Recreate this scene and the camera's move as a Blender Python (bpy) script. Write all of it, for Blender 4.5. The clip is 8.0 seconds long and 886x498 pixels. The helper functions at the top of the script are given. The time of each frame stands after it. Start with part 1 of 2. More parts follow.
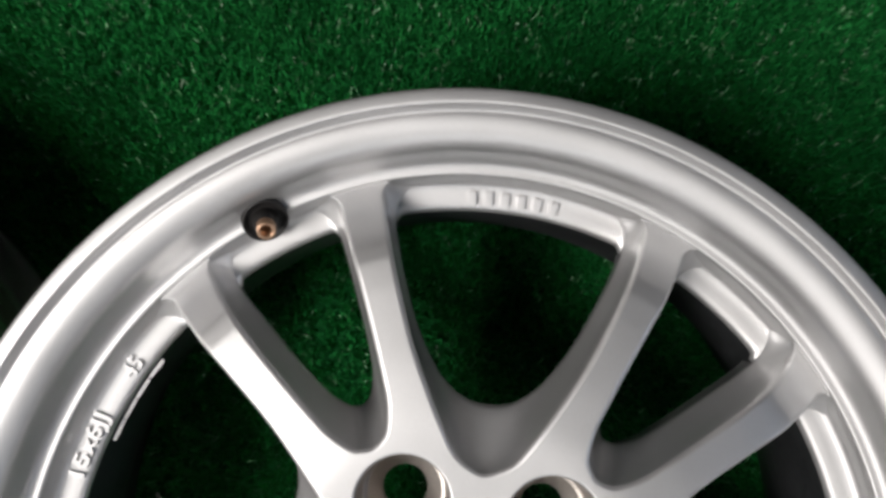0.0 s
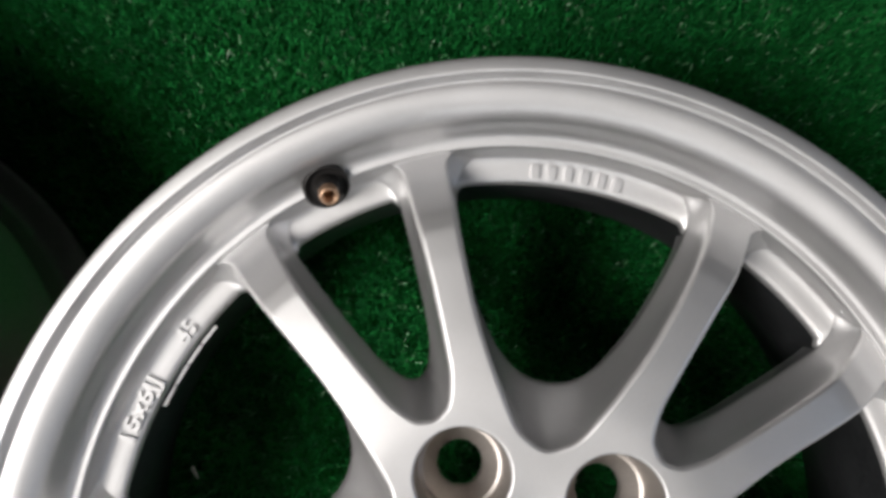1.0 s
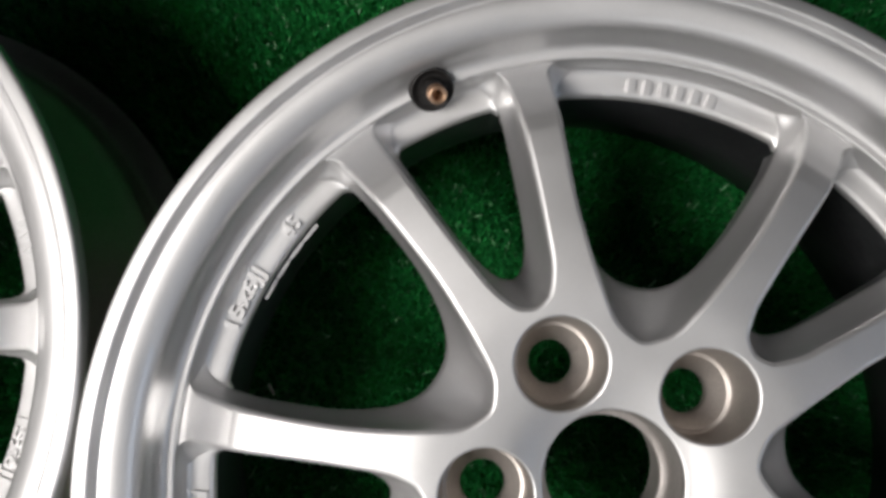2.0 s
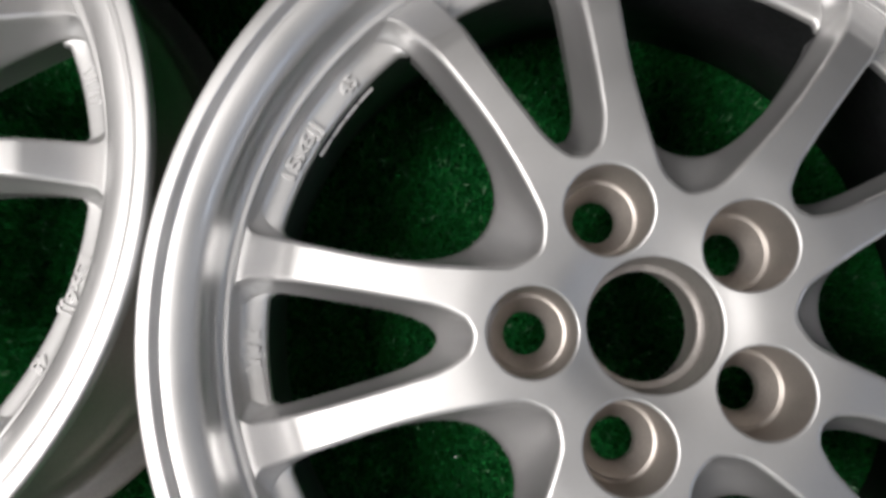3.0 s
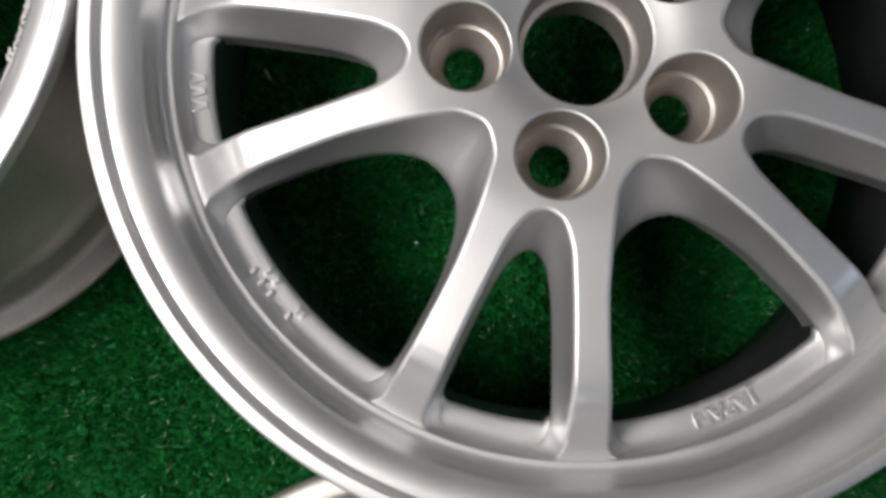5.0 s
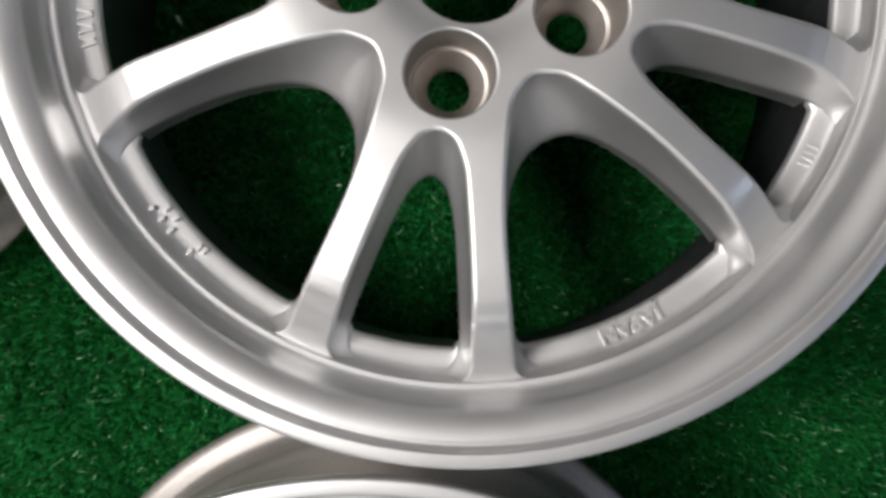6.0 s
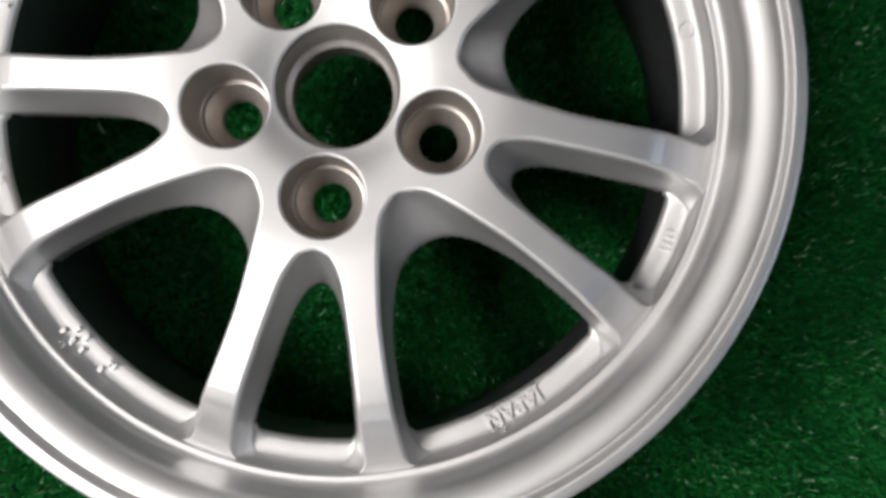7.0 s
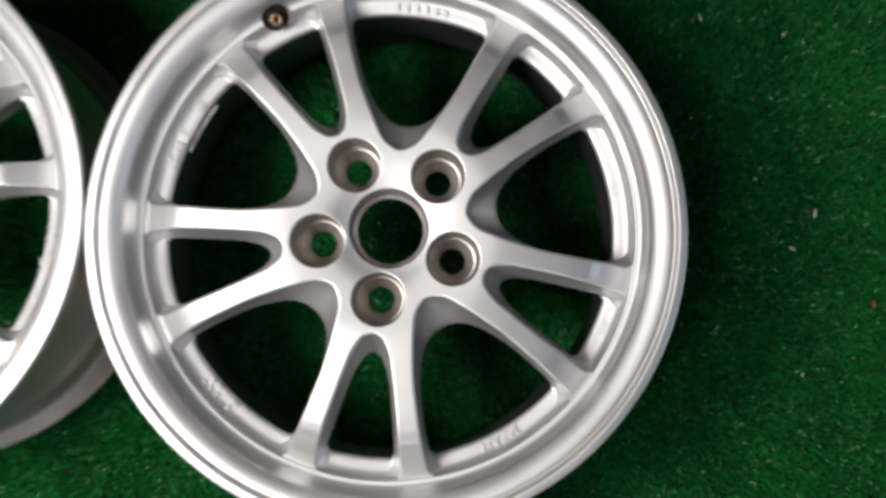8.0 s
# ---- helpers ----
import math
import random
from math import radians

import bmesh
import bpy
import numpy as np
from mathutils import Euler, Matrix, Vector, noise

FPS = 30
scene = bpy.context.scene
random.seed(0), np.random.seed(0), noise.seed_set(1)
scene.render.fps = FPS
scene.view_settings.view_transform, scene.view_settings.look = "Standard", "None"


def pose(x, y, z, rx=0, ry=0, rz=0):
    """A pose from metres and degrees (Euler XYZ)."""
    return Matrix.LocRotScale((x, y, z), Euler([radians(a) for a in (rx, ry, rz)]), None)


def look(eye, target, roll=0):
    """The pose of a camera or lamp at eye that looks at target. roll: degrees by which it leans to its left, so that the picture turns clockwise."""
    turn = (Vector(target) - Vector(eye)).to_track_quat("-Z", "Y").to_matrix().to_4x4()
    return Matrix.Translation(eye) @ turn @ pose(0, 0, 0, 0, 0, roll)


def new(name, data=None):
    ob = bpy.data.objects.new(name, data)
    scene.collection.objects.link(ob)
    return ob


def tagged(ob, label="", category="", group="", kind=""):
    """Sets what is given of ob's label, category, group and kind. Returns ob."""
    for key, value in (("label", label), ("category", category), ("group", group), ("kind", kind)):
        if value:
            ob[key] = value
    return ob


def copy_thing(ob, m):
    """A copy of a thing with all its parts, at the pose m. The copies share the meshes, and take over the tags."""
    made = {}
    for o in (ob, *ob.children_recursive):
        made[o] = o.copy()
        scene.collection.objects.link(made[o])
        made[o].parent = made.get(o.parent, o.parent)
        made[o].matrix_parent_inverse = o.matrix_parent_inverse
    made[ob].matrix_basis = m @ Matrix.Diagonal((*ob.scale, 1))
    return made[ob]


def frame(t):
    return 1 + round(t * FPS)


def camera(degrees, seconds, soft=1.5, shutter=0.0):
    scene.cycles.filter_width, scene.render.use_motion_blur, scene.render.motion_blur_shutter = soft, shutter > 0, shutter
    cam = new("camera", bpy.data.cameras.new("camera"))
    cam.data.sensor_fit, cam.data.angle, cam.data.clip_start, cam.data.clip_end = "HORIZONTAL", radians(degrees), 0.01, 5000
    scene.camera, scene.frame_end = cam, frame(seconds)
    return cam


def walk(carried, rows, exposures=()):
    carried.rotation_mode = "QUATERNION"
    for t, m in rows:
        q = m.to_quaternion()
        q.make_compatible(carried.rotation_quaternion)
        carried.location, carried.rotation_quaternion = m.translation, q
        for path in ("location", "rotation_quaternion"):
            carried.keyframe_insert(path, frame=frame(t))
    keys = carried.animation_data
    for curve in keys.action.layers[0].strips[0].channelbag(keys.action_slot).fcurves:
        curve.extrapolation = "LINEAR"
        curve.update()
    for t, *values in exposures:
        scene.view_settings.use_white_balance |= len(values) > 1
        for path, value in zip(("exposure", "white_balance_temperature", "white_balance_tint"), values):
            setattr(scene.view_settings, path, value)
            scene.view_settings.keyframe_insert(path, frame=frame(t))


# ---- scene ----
cam = camera(59.46, 8.0, soft=3.1, shutter=0.4)
PATH = [
    (0, -0.0169, 0.1072, 0.4803, 6.456, -0.940, 2.205),
    (0.5, -0.0222, 0.1113, 0.4694, 6.075, -1.773, 3.017),
    (1, -0.0405, 0.0955, 0.4728, 6.306, -0.829, 4.050),
    (2.5, -0.0787, 0.0179, 0.4813, 6.686, 0.281, 7.397),
    (3, -0.0822, -0.0189, 0.4842, 6.782, 0.324, 8.493),
    (3.5, -0.0781, -0.0522, 0.4871, 5.944, 1.046, 9.262),
    (4, -0.0665, -0.0715, 0.4863, 4.136, 1.409, 8.778),
    (4.5, -0.0559, -0.0890, 0.4874, 3.225, 1.264, 7.920),
    (6, -0.0077, -0.1217, 0.4844, 0.135, -0.893, 4.317),
    (6.5, 0.0183, -0.1044, 0.4918, -0.038, -0.833, 2.468),
    (7, 0.0419, -0.0788, 0.5139, 1.091, -1.023, 0.617),
    (7.5, 0.0475, -0.0396, 0.5825, 1.529, -1.783, 0.093),
    (7.6, 0.0459, -0.0309, 0.6040, 0.860, -1.800, 0.429),
    (7.7, 0.0398, -0.0282, 0.6280, 0.828, -2.211, 0.600),
    (7.8, 0.0369, -0.0362, 0.6539, 2.078, -1.963, 1.025),
    (8, 0.0328, -0.0522, 0.7094, 4.079, -0.700, 1.568),
]
walk(cam, [(t, pose(x, y, z, rx, ry, rz)) for t, x, y, z, rx, ry, rz in PATH], exposures=[(0.0, 0.0), (1.2, 0.0), (3.0, -0.15), (4.5, -0.12), (6.0, 0.02), (8.0, 0.08)])

# ---------------------------------------------------------------- light
world = bpy.data.worlds.new("world")
scene.world = world
world.use_nodes = True
sky = world.node_tree.nodes.new("ShaderNodeTexSky")
sky.sky_type = "NISHITA"
sky.sun_disc = False
sky.sun_elevation, sky.sun_rotation = radians(35), radians(90)
world.node_tree.nodes["Background"].inputs["Strength"].default_value = 0.08
world.node_tree.links.new(sky.outputs["Color"], world.node_tree.nodes["Background"].inputs["Color"])


def area(name, m, sx, sy, watts, color):
    lamp = bpy.data.lights.new(name, "AREA")
    lamp.shape, lamp.size, lamp.size_y, lamp.energy, lamp.color = "RECTANGLE", sx, sy, watts, color
    ob = new(name, lamp)
    ob.matrix_world = m
    return ob


# a ceiling panel, a low fill beside the wheels and daylight from two high windows
area("ceiling_panel_light", look((-1.08, -0.58, 2.35), (-1.08, -0.58, 0.0)), 0.7, 0.7, 18.0, (1.0, 0.955, 0.92))
# added low lamp without a fixture, so brightness falls off to the right
area("low_fill_light", look((-0.42, -0.13, 0.72), (-0.17, -0.06, 0.0)), 0.25, 0.25, 5.4, (1.0, 0.95, 0.92))
area("window_light", look((2.39, -0.35, 1.9), (0.0, 0.0, 0.17)), 0.8, 0.7, 5.0, (0.50, 0.70, 1.0))
area("south_window_light", look((0.15, -2.39, 1.75), (0.0, 0.0, 0.17)), 1.2, 0.9, 7.0, (0.98, 0.97, 0.95))


# ---------------------------------------------------------------- materials
def material(name):
    mat = bpy.data.materials.new(name)
    mat.use_nodes = True
    tree = mat.node_tree
    return mat, tree, tree.nodes["Principled BSDF"]


def node(tree, kind, **values):
    n = tree.nodes.new(kind)
    for key, value in values.items():
        n.inputs[key.replace("_", " ")].default_value = value
    return n


def ramp(tree, source, low, high, c0, c1):
    n = tree.nodes.new("ShaderNodeValToRGB")
    n.color_ramp.elements[0].position, n.color_ramp.elements[1].position = low, high
    n.color_ramp.elements[0].color, n.color_ramp.elements[1].color = (*c0, 1), (*c1, 1)
    tree.links.new(source, n.inputs["Fac"])
    return n


def bump(tree, shader, source, strength, distance):
    n = node(tree, "ShaderNodeBump", Strength=strength, Distance=distance)
    tree.links.new(source, n.inputs["Height"])
    tree.links.new(n.outputs["Normal"], shader.inputs["Normal"])


def metal(name, c0, c1, metallic, rough0, rough1, grain, relief, coat=0.0):
    mat, tree, s = material(name)
    co = tree.nodes.new("ShaderNodeTexCoord").outputs["Object"]
    fine = node(tree, "ShaderNodeTexNoise", Scale=grain, Detail=3.0)
    broad = node(tree, "ShaderNodeTexNoise", Scale=22.0, Detail=4.0)
    for n in (fine, broad):
        tree.links.new(co, n.inputs["Vector"])
    mix = tree.nodes.new("ShaderNodeMath")
    mix.operation = "MULTIPLY_ADD"
    tree.links.new(fine.outputs["Fac"], mix.inputs[0])
    mix.inputs[1].default_value = 0.5
    half = tree.nodes.new("ShaderNodeMath")
    half.operation = "MULTIPLY"
    half.inputs[1].default_value = 0.5
    tree.links.new(broad.outputs["Fac"], half.inputs[0])
    tree.links.new(half.outputs[0], mix.inputs[2])
    tint = ramp(tree, mix.outputs[0], 0.3, 0.7, c0, c1)
    tree.links.new(tint.outputs["Color"], s.inputs["Base Color"])
    gloss = ramp(tree, broad.outputs["Fac"], 0.3, 0.7, (rough0,) * 3, (rough1,) * 3)
    tree.links.new(gloss.outputs["Color"], s.inputs["Roughness"])
    s.inputs["Metallic"].default_value = metallic
    s.inputs["Coat Weight"].default_value = coat
    s.inputs["Coat Roughness"].default_value = 0.05
    bump(tree, s, fine.outputs["Fac"], relief, 0.0004)
    return mat


SILVER = metal("silver_wheel_paint", (0.63, 0.628, 0.628), (0.75, 0.748, 0.748), 0.90, 0.50, 0.56, 2600.0, 0.12, 0.8)
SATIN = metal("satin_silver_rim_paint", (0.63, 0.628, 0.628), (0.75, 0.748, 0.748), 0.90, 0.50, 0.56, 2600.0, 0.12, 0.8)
SEAT = metal("bare_cast_aluminium", (0.42, 0.385, 0.355), (0.55, 0.51, 0.475), 0.75, 0.42, 0.52, 900.0, 0.25)
BARREL = metal("dull_barrel_metal", (0.42, 0.395, 0.375), (0.56, 0.53, 0.505), 0.75, 0.42, 0.52, 500.0, 0.2)
# dusty metal, its colour darkened further to carry the shade inside the barrel
SHADED_DUST = metal("shade_darkened_dusty_metal", (0.030, 0.032, 0.034), (0.070, 0.073, 0.078), 0.6, 0.36, 0.5, 300.0, 0.2)
BRASS = metal("tarnished_brass", (0.36, 0.22, 0.14), (0.56, 0.38, 0.26), 0.85, 0.34, 0.5, 1500.0, 0.2)
RUBBER = metal("black_rubber", (0.006, 0.0055, 0.005), (0.016, 0.014, 0.013), 0.0, 0.5, 0.7, 1200.0, 0.2)


def turf_material(name, dark, light, glint, rough, shine):
    mat, tree, s = material(name)
    geo = tree.nodes.new("ShaderNodeNewGeometry")
    co = tree.nodes.new("ShaderNodeTexCoord").outputs["Object"]
    patch = node(tree, "ShaderNodeTexNoise", Scale=16.0, Detail=5.0)
    tree.links.new(co, patch.inputs["Vector"])
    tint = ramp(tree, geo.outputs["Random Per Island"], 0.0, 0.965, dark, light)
    # a few blades coloured pale, painted stand-ins for glossy glints
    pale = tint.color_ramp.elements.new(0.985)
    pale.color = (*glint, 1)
    wear = ramp(tree, patch.outputs["Fac"], 0.3, 0.72, (0.72, 0.75, 0.72), (1.18, 1.15, 1.08))
    mul = tree.nodes.new("ShaderNodeMix")
    mul.data_type, mul.blend_type = "RGBA", "MULTIPLY"
    mul.inputs["Factor"].default_value = 1.0
    tree.links.new(tint.outputs["Color"], mul.inputs["A"])
    tree.links.new(wear.outputs["Color"], mul.inputs["B"])
    tree.links.new(mul.outputs["Result"], s.inputs["Base Color"])
    s.inputs["Roughness"].default_value = rough
    s.inputs["Specular IOR Level"].default_value = shine
    return mat


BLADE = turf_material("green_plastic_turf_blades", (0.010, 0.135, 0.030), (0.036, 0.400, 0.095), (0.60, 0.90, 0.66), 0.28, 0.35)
BACKING = turf_material("dark_turf_backing", (0.005, 0.070, 0.017), (0.007, 0.092, 0.022), (0.007, 0.092, 0.022), 0.9, 0.08)


def plain(name, color, rough=0.8, scale=6.0):
    mat, tree, s = material(name)
    co = tree.nodes.new("ShaderNodeTexCoord").outputs["Object"]
    n = node(tree, "ShaderNodeTexNoise", Scale=scale, Detail=6.0)
    tree.links.new(co, n.inputs["Vector"])
    tint = ramp(tree, n.outputs["Fac"], 0.3, 0.7, [c * 0.85 for c in color], color)
    tree.links.new(tint.outputs["Color"], s.inputs["Base Color"])
    s.inputs["Roughness"].default_value = rough
    bump(tree, s, n.outputs["Fac"], 0.1, 0.002)
    return mat


WALL = plain("painted_wall", (0.07, 0.07, 0.075))
CEILING = plain("ceiling_paint", (0.10, 0.10, 0.10))
LINT = plain("pale_lint", (0.62, 0.66, 0.60), 0.7, 300.0)
LEAF = plain("dry_orange_leaf", (0.45, 0.14, 0.04), 0.7, 300.0)


# ---------------------------------------------------------------- mesh helpers
def mesh_object(name, verts, faces, mat, parent=None, label="", smooth=True, normals=None):
    me = bpy.data.meshes.new(name)
    me.from_pydata([tuple(v) for v in verts], [], [tuple(f) for f in faces])
    me.materials.append(mat)
    me.polygons.foreach_set("use_smooth", [smooth] * len(me.polygons))
    me.update()
    if normals is not None:
        me.normals_split_custom_set_from_vertices([tuple(n) for n in normals])
    ob = new(name, me)
    ob.parent = parent
    return tagged(ob, label)


def part(name, bm, mat, parent=None, label="", smooth=False):
    me = bpy.data.meshes.new(name)
    bm.to_mesh(me)
    bm.free()
    me.materials.append(mat)
    me.polygons.foreach_set("use_smooth", [smooth] * len(me.polygons))
    ob = new(name, me)
    ob.parent = parent
    return tagged(ob, label)


def lathe(profile, steps, centre=(0, 0), shape=None):
    """Rings from (radius, height) points; shape(i, angle) may give a point's own (radius, height)."""
    verts, faces = [], []
    for i, (r, z) in enumerate(profile):
        for k in range(steps):
            a = 2 * math.pi * k / steps
            rr, zz = shape(i, a) if shape else (r, z)
            verts.append((centre[0] + rr * math.cos(a), centre[1] + rr * math.sin(a), zz))
    for i in range(len(profile) - 1):
        for k in range(steps):
            k2 = (k + 1) % steps
            faces.append((i * steps + k, (i + 1) * steps + k, (i + 1) * steps + k2, i * steps + k2))
    return verts, faces


# ---------------------------------------------------------------- alloy wheel
# Fifteen-inch wheel lying face up: five narrow and five wide windows between ten spokes.
FIRST = radians(192.0)
FIFTH = radians(72.0)
RIDGE = 0.1769
CUT = 0.080
FACE_R = [0.027, 0.032, 0.040, 0.050, 0.076, 0.100, 0.130, 0.142, 0.149, 0.158, 0.166, 0.1735, 0.1769]
FACE_Z = [0.1680, 0.1695, 0.1722, 0.1735, 0.1762, 0.1758, 0.1741, 0.1728, 0.1705, 0.1643, 0.1580, 0.1513, 0.1498]
# window outlines: (radius, half angle) along one side from the inner tip to the outer corner
WIDE_TOP = [(0.0562, 0), (0.0583, 5.4), (0.0635, 10.6), (0.074, 14.0), (0.0876, 16.5), (0.105, 18.3), (0.120, 18.9),
            (0.140, 19.2), (0.158, 19.2), (0.166, 19.1), (0.1722, 19.05), (0.1757, 18.55), (0.1769, 17.8)]
WIDE_LOW = [(0.0800, 0), (0.0812, 5.0), (0.0845, 9.0), (0.0905, 12.4), (0.0985, 14.8), (0.110, 16.7), (0.122, 17.7),
            (0.140, 18.2), (0.1535, 18.25), (0.1612, 18.0), (0.1678, 17.4), (0.1722, 16.2), (0.1746, 14.3)]
NARROW_TOP = [(0.0745, 0), (0.0756, 2.8), (0.0785, 5.3), (0.088, 7.9), (0.099, 8.8), (0.111, 9.4), (0.124, 9.8),
              (0.140, 10.1), (0.158, 10.2), (0.166, 10.15), (0.1722, 10.1), (0.1757, 9.7), (0.1769, 9.0)]
NARROW_LOW = [(0.0895, 0), (0.0903, 1.7), (0.0935, 3.7), (0.1000, 5.5), (0.108, 6.6), (0.117, 7.3), (0.128, 7.8),
              (0.142, 8.3), (0.1545, 8.6), (0.1612, 8.6), (0.1678, 8.2), (0.1722, 7.2), (0.1746, 5.5)]
LOW_Z, LEDGE_Z = 0.141, 0.1400


# smooth the height table a little so that the spoke bends softly
_r = np.linspace(0.02, 0.19, 1701)
_z = np.interp(_r, FACE_R, FACE_Z)
_k, _wide = np.hanning(41), np.hanning(221)
_zs = np.convolve(np.pad(_z, 20, mode="edge"), _k / _k.sum(), mode="valid")
_hub = np.convolve(np.pad(_z, 110, mode="edge"), _wide / _wide.sum(), mode="valid")
_near = np.clip((_r - 0.115) / 0.02, 0, 1)
_zs = _hub * (1 - _near) + _zs * _near
_blend = np.clip((_r - 0.170) / 0.003, 0, 1)
_z = _zs * (1 - _blend) + _z * _blend


def height(r):
    return np.interp(r, _r, _z)


def spline(points, per=5):
    """A smooth line through (radius, degrees) points, mirrored about the window's middle, as an array of x, y."""
    xy = np.array([(r * math.cos(radians(a)), r * math.sin(radians(a))) for r, a in points])
    full = np.concatenate([xy[:0:-1] * (1, -1), xy])
    ends = np.concatenate([[2 * full[0] - full[1]], full, [2 * full[-1] - full[-2]]])
    out = []
    for i in range(1, len(ends) - 2):
        a, b, c, d = ends[i - 1], ends[i], ends[i + 1], ends[i + 2]
        for t in np.arange(per) / per:
            out.append(0.5 * (2 * b + (c - a) * t + (2 * a - 5 * b + 4 * c - d) * t * t + (3 * b - a - 3 * c + d) * t ** 3))
    out.append(full[-1])
    return np.array(out)


def turned(xy, a):
    c, s = math.cos(a), math.sin(a)
    return np.stack([xy[:, 0] * c - xy[:, 1] * s, xy[:, 0] * s + xy[:, 1] * c], 1)


def window_loops(top, low):
    """The side wall of a window as lines of points from the rounded upper edge down, and the line where the flat face ends."""
    t, l = spline(top), spline(low)
    tangent = np.gradient(t, axis=0)
    tangent /= np.linalg.norm(tangent, axis=1)[:, None]
    out = np.stack([-tangent[:, 1], tangent[:, 0]], 1)
    inside = np.array([0.12, 0.0])
    out *= np.sign(((t - inside) * out).sum(1))[:, None]
    r = np.hypot(t[:, 0], t[:, 1])
    soft = np.clip((RIDGE - r) / 0.006, 0, 1)[:, None]
    z = height(r)
    loops = []
    for off, drop in ((0.0024, 0.0), (0.0015, 0.00018), (0.0007, 0.0007), (0.0002, 0.0015), (0.0, 0.0026)):
        loops.append(np.column_stack([t + out * off * soft, z - drop * np.maximum(soft[:, 0], 0.15)]))
    start = loops[-1]
    bottom = np.column_stack([l, np.full(len(l), LOW_Z)])
    for f in (0.25, 0.5, 0.75, 0.92):
        sag = 0.0012 * math.sin(math.pi * f)
        step = start * (1 - f) + bottom * f
        step[:, :2] += out * sag
        loops.append(step)
    loops.append(bottom + np.column_stack([out * 0.0002, np.full(len(l), -0.0006)]))
    loops.append(bottom + np.column_stack([out * 0.0012, np.full(len(l), -0.0022)]))
    loops.append(bottom + np.column_stack([out * 0.0030, np.full(len(l), -0.0220)]))
    return loops


def inside(points, poly):
    x, y = points[:, 0], points[:, 1]
    hit = np.zeros(len(points), bool)
    px, py = poly[:, 0], poly[:, 1]
    qx, qy = np.roll(px, -1), np.roll(py, -1)
    for x0, y0, x1, y1 in zip(px, py, qx, qy):
        if y0 != y1:
            cross = (y0 > y) != (y1 > y)
            hit ^= cross & (x < (x1 - x0) * (y - y0) / (y1 - y0) + x0)
    return hit


LUG_R, LUG_TOP, BORE_TOP = 0.050, 0.0198, 0.0291


def casting():
    """Vertices, faces and smooth normals of the whole painted face: hub and spokes in one piece, to be split afterwards."""
    from mathutils import geometry
    kinds = [(WIDE_TOP, WIDE_LOW, -FIFTH / 2), (NARROW_TOP, NARROW_LOW, 0.0)]
    windows = []
    for k in range(5):
        for top, low, shift in (kinds[1], kinds[0]):
            a = FIRST - FIFTH * k + shift
            loops = [np.column_stack([turned(l[:, :2], a), l[:, 2]]) for l in window_loops(top, low)]
            windows.append((a, loops))
    # the outline of the face: spoke ends on the ridge circle, then round each window
    windows.sort(key=lambda w: -w[0])
    outline = []
    for n, (a, loops) in enumerate(windows):
        line = loops[0][::-1]
        outline.append(line[:, :2])
        end = math.atan2(line[-1, 1], line[-1, 0])
        nxt = windows[(n + 1) % 10][1][0][::-1][0]
        begin = math.atan2(nxt[1], nxt[0])
        span = (end - begin) % (2 * math.pi)
        steps = 8
        arc = [end - span * i / steps for i in range(1, steps)]
        outline.append(np.array([(RIDGE * math.cos(b), RIDGE * math.sin(b)) for b in arc]))
    outline = np.concatenate(outline)
    holes = [turned(np.array([(LUG_R, 0.0)]), FIRST - FIFTH * k)[0] for k in range(5)]
    rings = [(c, LUG_TOP, 48) for c in holes] + [(np.zeros(2), BORE_TOP, 72)]
    loops2d = [outline] + [np.array([(c[0] + r * math.cos(2 * math.pi * i / n), c[1] + r * math.sin(2 * math.pi * i / n)) for i in range(n)]) for c, r, n in rings]
    border = np.concatenate(loops2d)
    grid = []
    for i, r in enumerate(np.arange(0.031, 0.176, 0.0024)):
        n = int(2 * math.pi * r / 0.0026 / 5) * 5
        for k in range(n):
            b = FIRST + 2 * math.pi * (k + 0.5 * (i % 2)) / n
            grid.append((r * math.cos(b), r * math.sin(b)))
    grid = np.array(grid)
    keep = inside(grid, outline)
    for c, r, n in rings:
        keep &= np.hypot(*(grid - c).T) > r + 0.0012
    grid = grid[keep]
    near = np.array([np.min(np.hypot(*(border - g).T)) for g in grid])
    grid = grid[near > 0.0013]
    points, edges, at = [Vector(q) for q in np.concatenate([border, grid])], [], 0
    for loop in loops2d:
        edges += [(at + i, at + (i + 1) % len(loop)) for i in range(len(loop))]
        at += len(loop)
    got, _, tris, *_ = geometry.delaunay_2d_cdt(points, edges, [], 0, 1e-7)
    flat = np.array([tuple(v) for v in got])
    tris = np.array([t for t in tris])
    mid = flat[tris].mean(1)
    keep = inside(mid, outline)
    for c, r, n in rings:
        keep &= np.hypot(*(mid - c).T) > r * 0.9985
    tris = tris[keep]
    area2 = np.cross(flat[tris[:, 1]] - flat[tris[:, 0]], flat[tris[:, 2]] - flat[tris[:, 0]])
    tris[area2 < 0] = tris[area2 < 0][:, ::-1]
    verts = [(x, y, float(height(math.hypot(x, y)))) for x, y in flat]
    faces = [tuple(t) for t in tris]
    seen = {}
    for i, v in enumerate(verts):
        seen[(round(v[0], 6), round(v[1], 6))] = i

    def put(v, share=False):
        if share:
            i = seen.get((round(v[0], 6), round(v[1], 6)))
            if i is not None:
                return i
        verts.append(tuple(v))
        return len(verts) - 1

    for a, loops in windows:
        idx = [[put(v, n == 0) for v in loop] for n, loop in enumerate(loops)]
        for n in range(len(loops) - 1):
            for i in range(len(loops[0]) - 1):
                faces.append((idx[n][i], idx[n + 1][i], idx[n + 1][i + 1], idx[n][i + 1]))
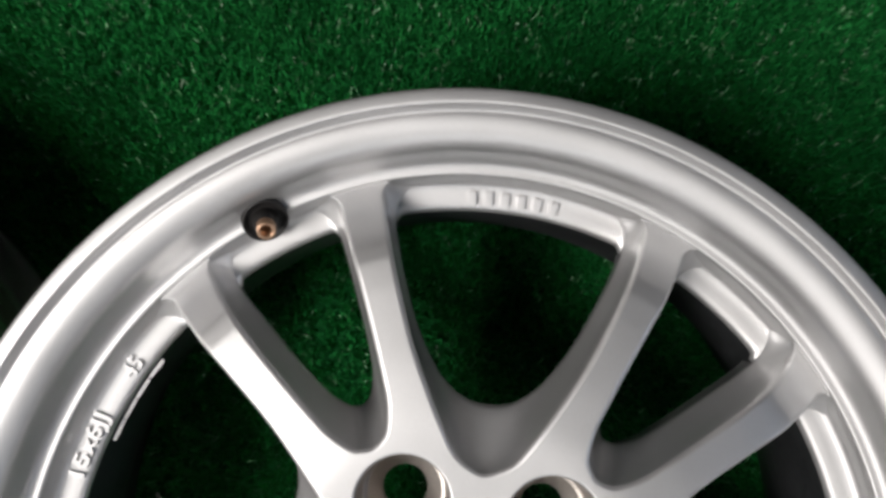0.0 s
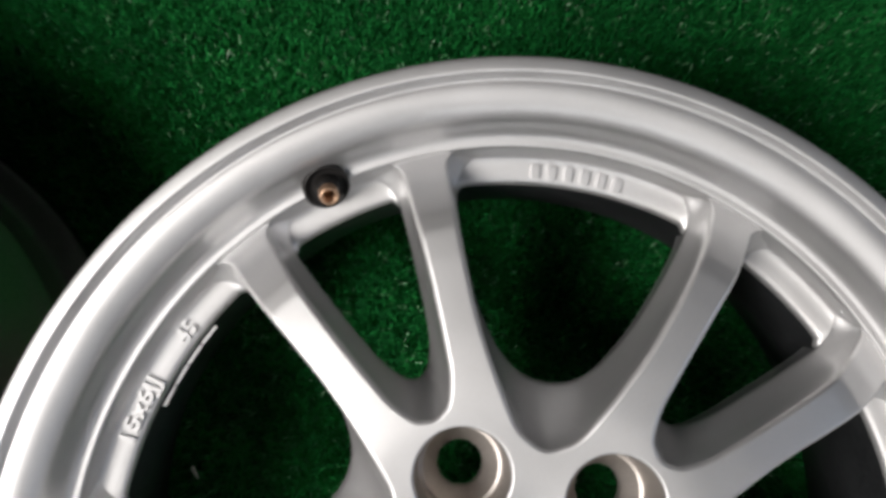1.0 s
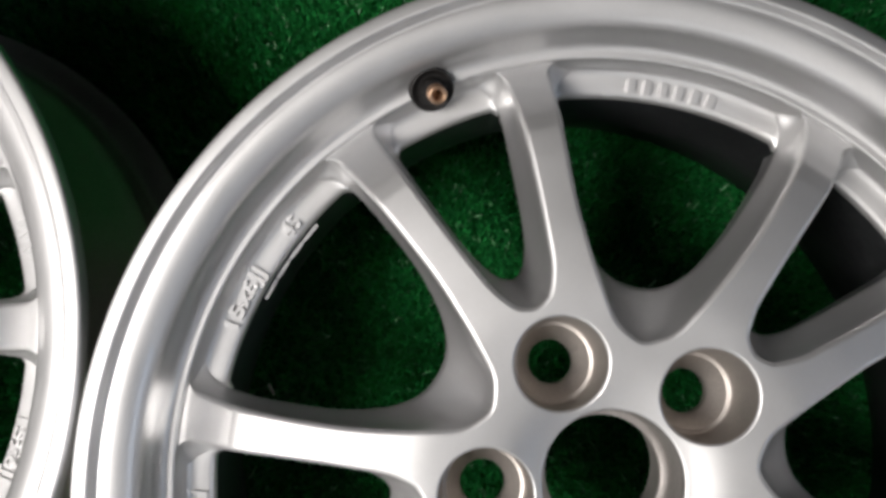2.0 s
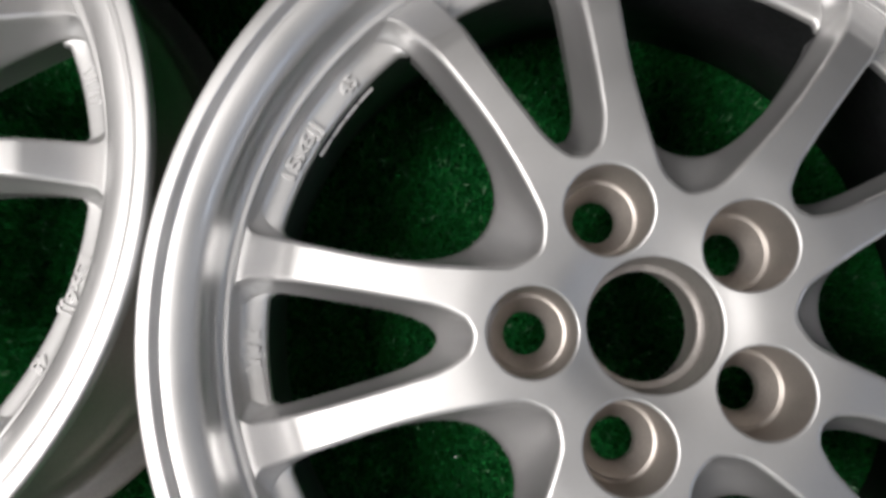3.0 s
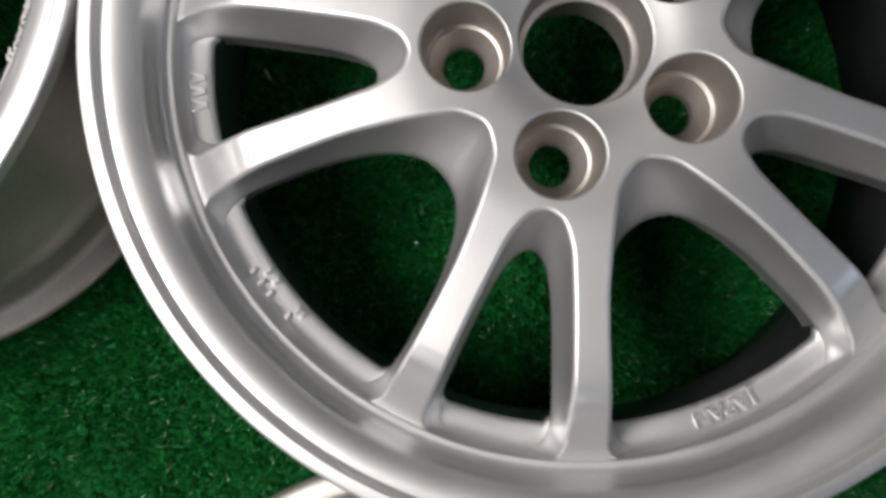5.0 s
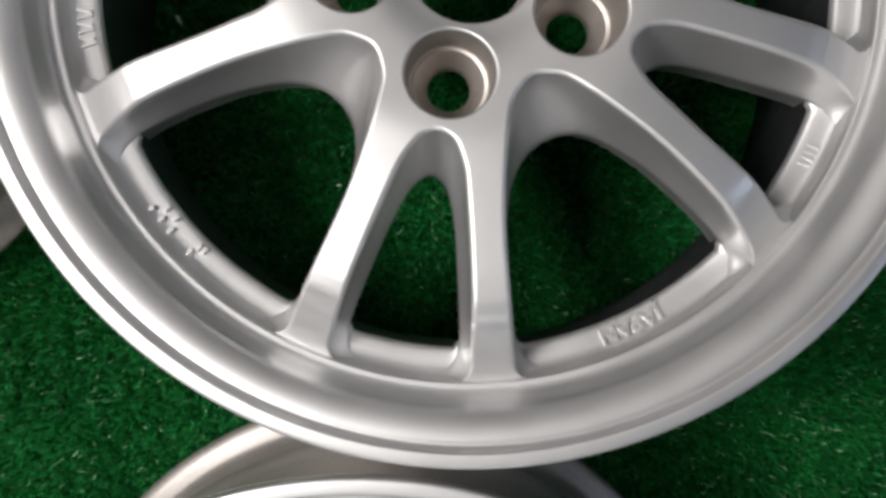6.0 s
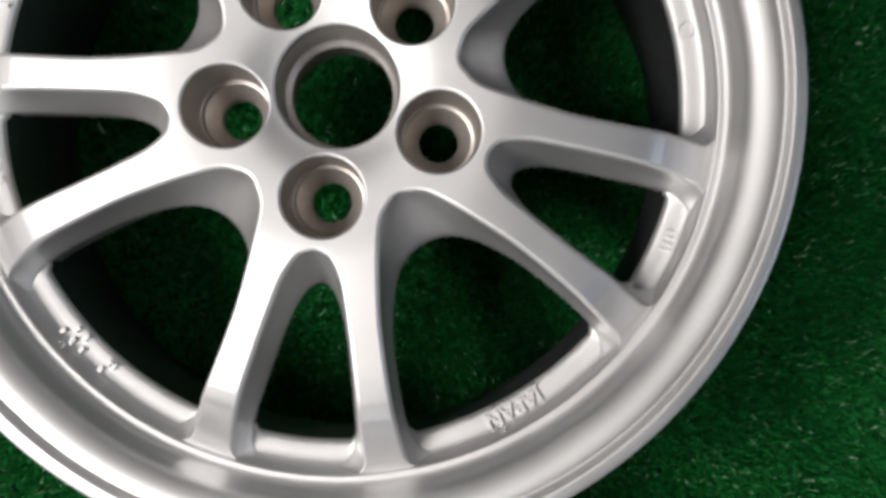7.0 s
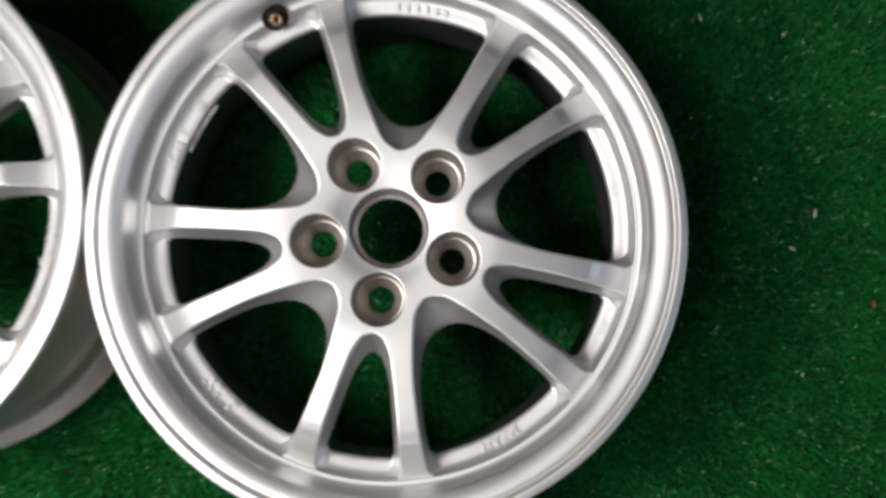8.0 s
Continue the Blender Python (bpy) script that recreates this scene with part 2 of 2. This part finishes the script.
    # rounded edges of the bolt holes and of the centre hole
    for c, r, n in rings:
        rows = []
        for step, (dr, dz) in enumerate(((0, 0), (0.0007, 0.00015), (0.0012, 0.0006), (0.0014, 0.0014))):
            row = []
            for i in range(n):
                b = 2 * math.pi * i / n
                x, y = c[0] + r * math.cos(b), c[1] + r * math.sin(b)
                z = float(height(math.hypot(x, y))) - dz
                row.append(put((c[0] + (r - dr) * math.cos(b), c[1] + (r - dr) * math.sin(b), z), step == 0))
            rows.append(row)
        for u, v in zip(rows, rows[1:]):
            for i in range(n):
                j = (i + 1) % n
                faces.append((u[i], u[j], v[j], v[i]))
    verts = np.array(verts)
    me = bpy.data.meshes.new("whole")
    me.from_pydata([tuple(v) for v in verts], [], faces)
    bm = bmesh.new()
    bm.from_mesh(me)
    bmesh.ops.recalc_face_normals(bm, faces=bm.faces)
    bm.normal_update()
    bm.faces.ensure_lookup_table()
    bm.verts.ensure_lookup_table()
    top = max(bm.faces, key=lambda f: abs(f.normal.z))
    if top.normal.z < 0:
        bmesh.ops.reverse_faces(bm, faces=bm.faces)
        bm.normal_update()
    faces = [tuple(v.index for v in f.verts) for f in bm.faces]
    normals = np.array([tuple(v.normal) for v in bm.verts])
    # the face itself has a known slope, so its normals are exact
    far = np.hypot(flat[:, 0], flat[:, 1])
    slope = np.interp(far, _r, np.gradient(_z, _r))
    exact = np.column_stack([-slope[:, None] * flat / far[:, None], np.ones(len(flat))])
    normals[:len(flat)] = exact / np.linalg.norm(exact, axis=1)[:, None]
    bm.free()
    bpy.data.meshes.remove(me)
    return verts, faces, normals


def rim_profile():
    """Section of the front lip, bowl, ledge and barrel."""
    lip = [(0.2075, 0.1735), (0.2075, 0.1768), (0.2074, 0.1776), (0.2071, 0.1783), (0.2065, 0.1787), (0.2054, 0.1789), (0.2022, 0.1789),
           (0.2014, 0.1788), (0.2010, 0.1785), (0.2007, 0.1780), (0.1996, 0.1754), (0.1992, 0.1748), (0.1988, 0.1745), (0.1983, 0.1744),
           (0.1977, 0.1746), (0.1965, 0.1746), (0.1945, 0.1742), (0.1925, 0.1735), (0.1905, 0.1725), (0.1887, 0.1713), (0.1872, 0.1701),
           (0.1860, 0.1688), (0.1851, 0.1672), (0.1845, 0.1650), (0.1841, 0.1620), (0.1836, 0.1586), (0.1829, 0.1558), (0.1820, 0.1539),
           (0.1808, 0.1528), (0.1794, 0.1523), (0.1782, 0.1521), (0.1776, 0.1519), (0.1772, 0.1513), (0.1768, 0.1496)]
    ledge = [(0.1762, 0.1470), (0.1757, 0.1442), (0.1753, 0.1430), (0.1745, 0.1420), (0.1733, LEDGE_Z + 0.0013), (0.1726, LEDGE_Z + 0.00095),
             (0.1700, LEDGE_Z + 0.0002), (0.1668, LEDGE_Z - 0.0007), (0.1661, LEDGE_Z - 0.0010), (0.1652, LEDGE_Z - 0.0015),
             (0.1645, LEDGE_Z - 0.0026), (0.1640, LEDGE_Z - 0.0046), (0.1640, 0.1180), (0.1645, 0.1000),
             (0.1665, 0.0850), (0.1770, 0.0500), (0.1830, 0.0250), (0.1860, 0.0100), (0.1920, 0.0030), (0.2000, 0.0010)]
    back = [(0.2050, 0.0008), (0.2070, 0.0025), (0.2078, 0.0060), (0.2073, 0.0095), (0.2050, 0.0112), (0.2020, 0.0125), (0.1950, 0.0140),
            (0.1915, 0.0165), (0.1900, 0.0200), (0.1890, 0.0330), (0.1893, 0.0355), (0.1885, 0.0385), (0.1855, 0.0430),
            (0.1820, 0.0480), (0.1720, 0.0880), (0.1700, 0.1000), (0.1700, 0.1220), (0.1730, 0.1300), (0.1850, 0.1400),
            (0.1880, 0.1440), (0.1890, 0.1560), (0.1905, 0.1620), (0.1950, 0.1650), (0.2020, 0.1665), (0.2062, 0.1682), (0.2072, 0.1708)]
    return lip + ledge + back


CORNER = 0.0025


def corner(a):
    """How far the ledge's inner edge comes in at an angle, to round the corners of the windows."""
    turn = (a - FIRST) % FIFTH
    turn = min(turn, FIFTH - turn)
    inside_narrow = (radians(8.4) - turn) * 0.165
    inside_wide = (turn - FIFTH / 2 + radians(17.7)) * 0.165
    s = max(inside_narrow, inside_wide)
    if s >= CORNER:
        return 0.0
    return CORNER - math.sqrt(CORNER ** 2 - (CORNER - max(s, 0.0)) ** 2)


def ring_part(first, last):
    """A stretch of the section, turned once round."""
    section = rim_profile()
    index = list(range(first, last)) if first < last else list(range(first, len(section))) + list(range(0, last))
    line = [section[i] for i in index]

    def shape(i, a):
        r, z = line[i]
        if r < 0.1735 and 0.12 < z < 0.1415:
            r -= corner(a) * min(1.0, (0.1735 - r) / 0.007)
        return r, z

    verts, faces = lathe(line, 720, shape=shape)
    return verts, [f[::-1] for f in faces]


def raised_text(words, size, radius, middle, parent, label, z=LEDGE_Z, stretch=1.0):
    """Letters cast on the ledge, their tops outward, read clockwise; middle is an angle in degrees."""
    curve = bpy.data.curves.new("letters", "FONT")
    curve.body, curve.size, curve.align_x, curve.extrude, curve.resolution_u = words, size, "CENTER", 0.0017, 3
    curve.offset = 0.00018
    holder = new("letters", curve)
    bpy.context.view_layer.update()
    me = bpy.data.meshes.new_from_object(holder.evaluated_get(bpy.context.evaluated_depsgraph_get()))
    bpy.data.objects.remove(holder)
    for v in me.vertices:
        a = radians(middle) - v.co.x * stretch / radius
        r = radius + v.co.y - size * 0.35
        v.co = (r * math.cos(a), r * math.sin(a), z + 0.0003 + (r - 0.1700) * 0.29 + v.co.z)
    me.materials.append(SILVER)
    ob = new("raised_lettering", me)
    ob.parent = parent
    return tagged(ob, label)


def raised_block(name, size, radius, middle, parent, z=LEDGE_Z, slant=0.0, mat=None, label=""):
    bm = bmesh.new()
    bmesh.ops.create_cube(bm, size=1.0)
    bmesh.ops.scale(bm, vec=size, verts=bm.verts)
    bmesh.ops.bevel(bm, geom=bm.edges, offset=min(size) * 0.16, segments=2, affect="EDGES")
    a = radians(middle)
    bmesh.ops.transform(bm, matrix=Matrix.Translation((radius * math.cos(a), radius * math.sin(a), z + (radius - 0.1700) * 0.29 + 0.0002)) @ Matrix.Rotation(a, 4, "Z") @ Matrix.Rotation(-0.28, 4, "Y") @ Matrix.Rotation(slant, 4, "Z"), verts=bm.verts)
    return part(name, bm, mat or SILVER, parent, label)


def ring_mark(name, outer, inner, radius, middle, parent):
    """A raised ring on the sloping ledge."""
    a = radians(middle)
    v, f = lathe([(outer, -0.0008), (outer - 0.0001, 0.0006), (outer - 0.0003, 0.0009), (inner + 0.0002, 0.0009), (inner, 0.0006), (inner, -0.0008)], 28)
    m = Matrix.Translation((radius * math.cos(a), radius * math.sin(a), LEDGE_Z + (radius - 0.1700) * 0.29 + 0.0002)) @ Matrix.Rotation(a, 4, "Z") @ Matrix.Rotation(-0.28, 4, "Y")
    return mesh_object(name, [m @ Vector(q) for q in v], f, SILVER, parent)


def wide(k):
    return 192 - 36 - 72 * k


def narrow(k):
    return 192 - 72 * k


def build_wheel():
    wheel = tagged(new("alloy_wheel"), "silver ten-spoke alloy wheel without tyre lying on green turf", "wheel", "bare wheels on the turf")
    verts, faces, normals = casting()
    groups = {}
    for f in faces:
        x, y, _ = verts[list(f)].mean(0)
        key = "hub" if math.hypot(x, y) < CUT else int(((math.atan2(y, x) - FIRST) % (2 * math.pi)) / (FIFTH / 2))
        groups.setdefault(key, []).append(f)
    for key in sorted(groups, key=str):
        used = sorted({i for f in groups[key] for i in f})
        place = {i: n for n, i in enumerate(used)}
        mesh_object("hub" if key == "hub" else "spoke", verts[used], [[place[i] for i in f] for f in groups[key]], SILVER, wheel, normals=normals[used])
    n = len(rim_profile())
    front = n - 26 - 9
    v, f = ring_part(n - 3, front + 1)
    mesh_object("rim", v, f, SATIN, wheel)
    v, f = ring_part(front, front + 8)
    mesh_object("inner_barrel", v, f, SHADED_DUST, wheel, "dusty inside of the barrel, coloured darker to stand for its shade")
    v, f = ring_part(front + 7, n - 2)
    mesh_object("barrel", v, f, BARREL, wheel, "duller grey metal barrel")
    for k in range(5):
        a = FIRST - FIFTH * k
        c = (LUG_R * math.cos(a), LUG_R * math.sin(a))
        prof = [(LUG_TOP - 0.00135, 0.1722), (0.0181, 0.1660), (0.0175, 0.1500), (0.01735, 0.1488), (0.0170, 0.1483), (0.0166, 0.1482), (0.0157, 0.1478), (0.0154, 0.1477), (0.0152, 0.1474), (0.0150, 0.1470),
                (0.0100, 0.1404), (0.0098, 0.1399), (0.0096, 0.1394), (0.0095, 0.1386), (0.0095, 0.1345)]
        def seat_ring(i, b, c=c, prof=prof):
            r, z = prof[i]
            return r, float(height(math.hypot(c[0] + LUG_TOP * math.cos(b), c[1] + LUG_TOP * math.sin(b)))) - 0.0012 if i == 0 else z

        v, f = lathe(prof, 48, c, seat_ring)
        mesh_object("bolt_seat", v, [q[::-1] for q in f], SEAT, wheel, "bare brownish cast metal bolt seat")
    prof = [(BORE_TOP - 0.00135, float(height(BORE_TOP)) - 0.0012), (0.0277, 0.1655), (0.0276, 0.1642), (0.0271, 0.1634), (0.0270, 0.1490), (0.0266, 0.1478), (0.0245, 0.1468), (0.0238, 0.1460), (0.0237, 0.1445), (0.0262, 0.1400), (0.0272, 0.1180)]
    v, f = lathe(prof, 96)
    mesh_object("centre_bore", v, [q[::-1] for q in f], BARREL, wheel)
    # valve, leaning towards the wheel's middle
    a = radians(narrow(1))
    base, tip = Vector((0.1800, 0, 0.1500)), Vector((0.1700, 0, 0.1672))
    axis = (tip - base).normalized()
    m = Matrix.Rotation(a, 4, "Z") @ Matrix.Translation(base) @ axis.to_track_quat("Z", "Y").to_matrix().to_4x4()
    length = (tip - base).length
    stem = new("valve_stem")
    stem.parent = wheel
    lean = Vector((-0.66, 0, 0.75))
    seat = Matrix.Rotation(a, 4, "Z") @ Matrix.Translation((0.1772, 0, 0.1545)) @ lean.to_track_quat("Z", "Y").to_matrix().to_4x4()
    v, f = lathe([(0.0098, -0.0090), (0.0098, 0.0006), (0.0094, 0.0012), (0.0087, 0.0010), (0.0079, -0.0006), (0.0066, -0.0012), (0.0020, -0.0010)], 40)
    mesh_object("rubber_base", [seat @ Vector(q) for q in v], [q[::-1] for q in f], RUBBER, stem, "black rubber valve base")
    v, f = lathe([(0.0060, 0.0), (0.0054, 0.0050), (0.0048, 0.0090), (0.0046, length - 0.0065), (0.0040, length - 0.0055)], 28)
    mesh_object("rubber_sleeve", [m @ Vector(q) for q in v], [q[::-1] for q in f], RUBBER, stem, "black rubber valve sleeve")
    rows = [(0.0040, length - 0.0058)]
    for i in range(5):
        z = length - 0.0055 + i * 0.0009
        rows += [(0.0041, z), (0.0037, z + 0.00045)]
    rows += [(0.0040, length - 0.0008), (0.0038, length), (0.0026, length), (0.0023, length - 0.0004), (0.0022, length - 0.0080), (0.0004, length - 0.0081)]
    v, f = lathe(rows, 28)
    mesh_object("brass_tip", [m @ Vector(q) for q in v], [q[::-1] for q in f], BRASS, stem, "tarnished open brass valve tip")
    # marks cast on the ledges
    raised_text("15x6JJ", 0.0086, 0.1697, wide(0) + 4.9, wheel, "cast size mark", stretch=1.42)
    raised_text("45", 0.0086, 0.1697, wide(0) - 7.9, wheel, "cast offset mark")
    raised_text("JAPAN", 0.0088, 0.1700, wide(3) - 0.6, wheel, "cast country mark", stretch=1.18)
    for i in range(4):
        raised_block("date_pad", (0.0026, 0.0098, 0.0022), 0.1638, wide(0) + 1.9 - i * 3.6, wheel, 0.1330)
    for i in range(6):
        raised_block("maker_mark", (0.0064, 0.0042, 0.0040), 0.1694, wide(1) + 6.2 - i * 2.45, wheel)
    for i in range(6):
        raised_block("cast_mark", (0.0066, 0.0011, 0.0032), 0.1705, narrow(0) + 2.6 - i * 1.05, wheel, slant=(0.22, -0.22)[i % 2])
    for i in range(4):
        raised_block("cast_mark", (0.0054, 0.0010, 0.0032), 0.1708, narrow(3) + 2.6 - i * 1.0, wheel, slant=(0.0, 0.15)[i % 2])
    for dr, da in ((0.0028, -7.4), (-0.0024, -6.2), (0.0022, -5.3), (-0.0028, -4.2), (0.0024, -3.2), (0.0026, 1.0), (-0.0016, 1.4), (-0.0022, 2.3)):
        raised_block("cast_dot", (0.0032, 0.0022, 0.0046), 0.1704 + dr, wide(4) + da, wheel)
    ring_mark("ring_mark", 0.0042, 0.0033, 0.1698, wide(2) + 0.4, wheel)
    return wheel


wheel = build_wheel()
left = copy_thing(wheel, pose(-0.4166, 0.0044, 0.0, 0, 0, -168.6))
tagged(left, "silver ten-spoke alloy wheel lying face up, its edge against another wheel")
lower = copy_thing(wheel, pose(-0.0154, -0.4201, 0.0, 0, 0, 40.0))
tagged(lower, "silver alloy wheel lying on turf just beside another wheel")


# ---------------------------------------------------------------- room and turf
def slab(name, lo, hi, mat, label="", category=""):
    bm = bmesh.new()
    bmesh.ops.create_cube(bm, size=1.0)
    for v in bm.verts:
        v.co = [lo[i] if v.co[i] < 0 else hi[i] for i in range(3)]
    return tagged(part(name, bm, mat), label, category, kind="structure")


slab("ground", (-2.4, -2.4, -0.06), (2.4, 2.4, 0.0), BACKING, "dark backing of a green artificial turf mat", "ground")
slab("wall_north", (-2.55, 2.4, -0.06), (2.55, 2.55, 2.55), WALL, "plain grey painted wall", "wall")
slab("wall_south_a", (-2.55, -2.55, -0.06), (-0.55, -2.4, 2.55), WALL, "plain grey painted wall", "wall")
slab("wall_south_b", (0.85, -2.55, -0.06), (2.55, -2.4, 2.55), WALL, "plain grey painted wall", "wall")
slab("wall_south_c", (-0.55, -2.55, 2.3), (0.85, -2.4, 2.55), WALL, "plain grey painted wall over a window opening", "wall")
slab("wall_south_d", (-0.55, -2.55, -0.06), (0.85, -2.4, 1.2), WALL, "plain grey painted wall under a window opening", "wall")
slab("wall_west", (-2.55, -2.4, -0.06), (-2.4, 2.4, 2.55), WALL, "plain grey painted wall", "wall")
slab("wall_east_a", (2.4, -2.4, -0.06), (2.55, -1.0, 2.55), WALL, "plain grey painted wall", "wall")
slab("wall_east_b", (2.4, 0.3, -0.06), (2.55, 2.4, 2.55), WALL, "plain grey painted wall", "wall")
slab("wall_east_c", (2.4, -1.0, 2.35), (2.55, 0.3, 2.55), WALL, "plain grey painted wall over a window opening", "wall")
slab("wall_east_d", (2.4, -1.0, -0.06), (2.55, 0.3, 1.45), WALL, "plain grey painted wall under a window opening", "wall")
slab("ceiling", (-2.55, -2.55, 2.55), (2.55, 2.55, 2.65), CEILING, "plain pale ceiling", "ceiling")


def turf(count, x0, x1, y0, y1, broad=1.0, hole=None):
    """Tufts of short blades stitched in rows."""
    rng = np.random.default_rng(7)
    tufts, pitch = count // 7, 0.0042
    tx, ty = rng.uniform(x0, x1, tufts), rng.uniform(y0, y1, tufts)
    tx = np.round(tx / pitch) * pitch + rng.normal(0, 0.0009, tufts)
    if hole:
        out = (tx < hole[0]) | (tx > hole[1]) | (ty < hole[2]) | (ty > hole[3])
        tx, ty = tx[out], ty[out]
        tufts = len(tx)
    home = rng.integers(0, tufts, count)
    x, y = tx[home] + rng.normal(0, 0.0009, count), ty[home] + rng.normal(0, 0.0009, count)
    tall = rng.uniform(0.0045, 0.0085, count)
    la = rng.uniform(0, 2 * math.pi, count)
    way = la + math.pi / 2 + rng.normal(0, 0.7, count)
    lean = rng.beta(1.3, 2.6, count) * tall
    w = rng.uniform(0.00024, 0.00048, count) * broad
    side = np.stack([w * np.cos(way), w * np.sin(way), np.zeros(count)], 1)
    foot = np.stack([x, y, np.zeros(count)], 1)
    tip = np.stack([x + lean * np.cos(la), y + lean * np.sin(la), tall], 1)
    co = np.stack([foot - side, foot + side, tip + side * 0.6, tip - side * 0.6], 1)
    me = bpy.data.meshes.new("turf_blades")
    me.vertices.add(count * 4)
    me.vertices.foreach_set("co", co.ravel())
    me.loops.add(count * 4)
    me.loops.foreach_set("vertex_index", np.arange(count * 4, dtype=np.int32))
    me.polygons.add(count)
    me.polygons.foreach_set("loop_start", np.arange(count, dtype=np.int32) * 4)
    me.update(calc_edges=True)
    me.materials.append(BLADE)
    return tagged(new("turf_blades", me), "short dense dark green artificial turf blades", "turf", kind="stuff")


turf(820000, -0.48, 0.52, -0.38, 0.42)
turf(360000, -1.5, 1.5, -1.4, 1.4, 2.5, (-0.48, 0.52, -0.38, 0.42))


def lint(x, y, size, mat, label, category, seed):
    bm = bmesh.new()
    bmesh.ops.create_icosphere(bm, subdivisions=2, radius=1.0)
    for v in bm.verts:
        n = noise.noise(v.co * 1.7 + Vector((seed, 0, 0)))
        v.co = Vector((v.co.x * size * (1.0 + 0.7 * n), v.co.y * size * 0.32 * (1 + n), v.co.z * size * 0.25))
    ob = part("lint_speck" if mat is LINT else "leaf_crumb", bm, mat)
    ob.matrix_world = pose(x, y, 0.0093, 8 * math.sin(seed), 10 * math.cos(seed), seed * 67)
    return tagged(ob, label, category, "specks on the turf")


for n, (x, y, size) in enumerate(((0.379, 0.040, 0.0042), (0.3575, 0.0075, 0.0040), (0.351, 0.207, 0.0028), (0.273, 0.220, 0.0035), (0.324, 0.070, 0.0022),
                                  (0.3665, -0.106, 0.0026), (-0.1715, 0.0065, 0.0034), (-0.067, -0.086, 0.0016))):
    lint(x, y, size, LINT, "tiny pale lint speck lying on the green turf", "speck", n + 1.3)
lint(0.432, -0.041, 0.0034, LEAF, "tiny dry orange leaf crumb on the green turf", "crumb", 4.0)
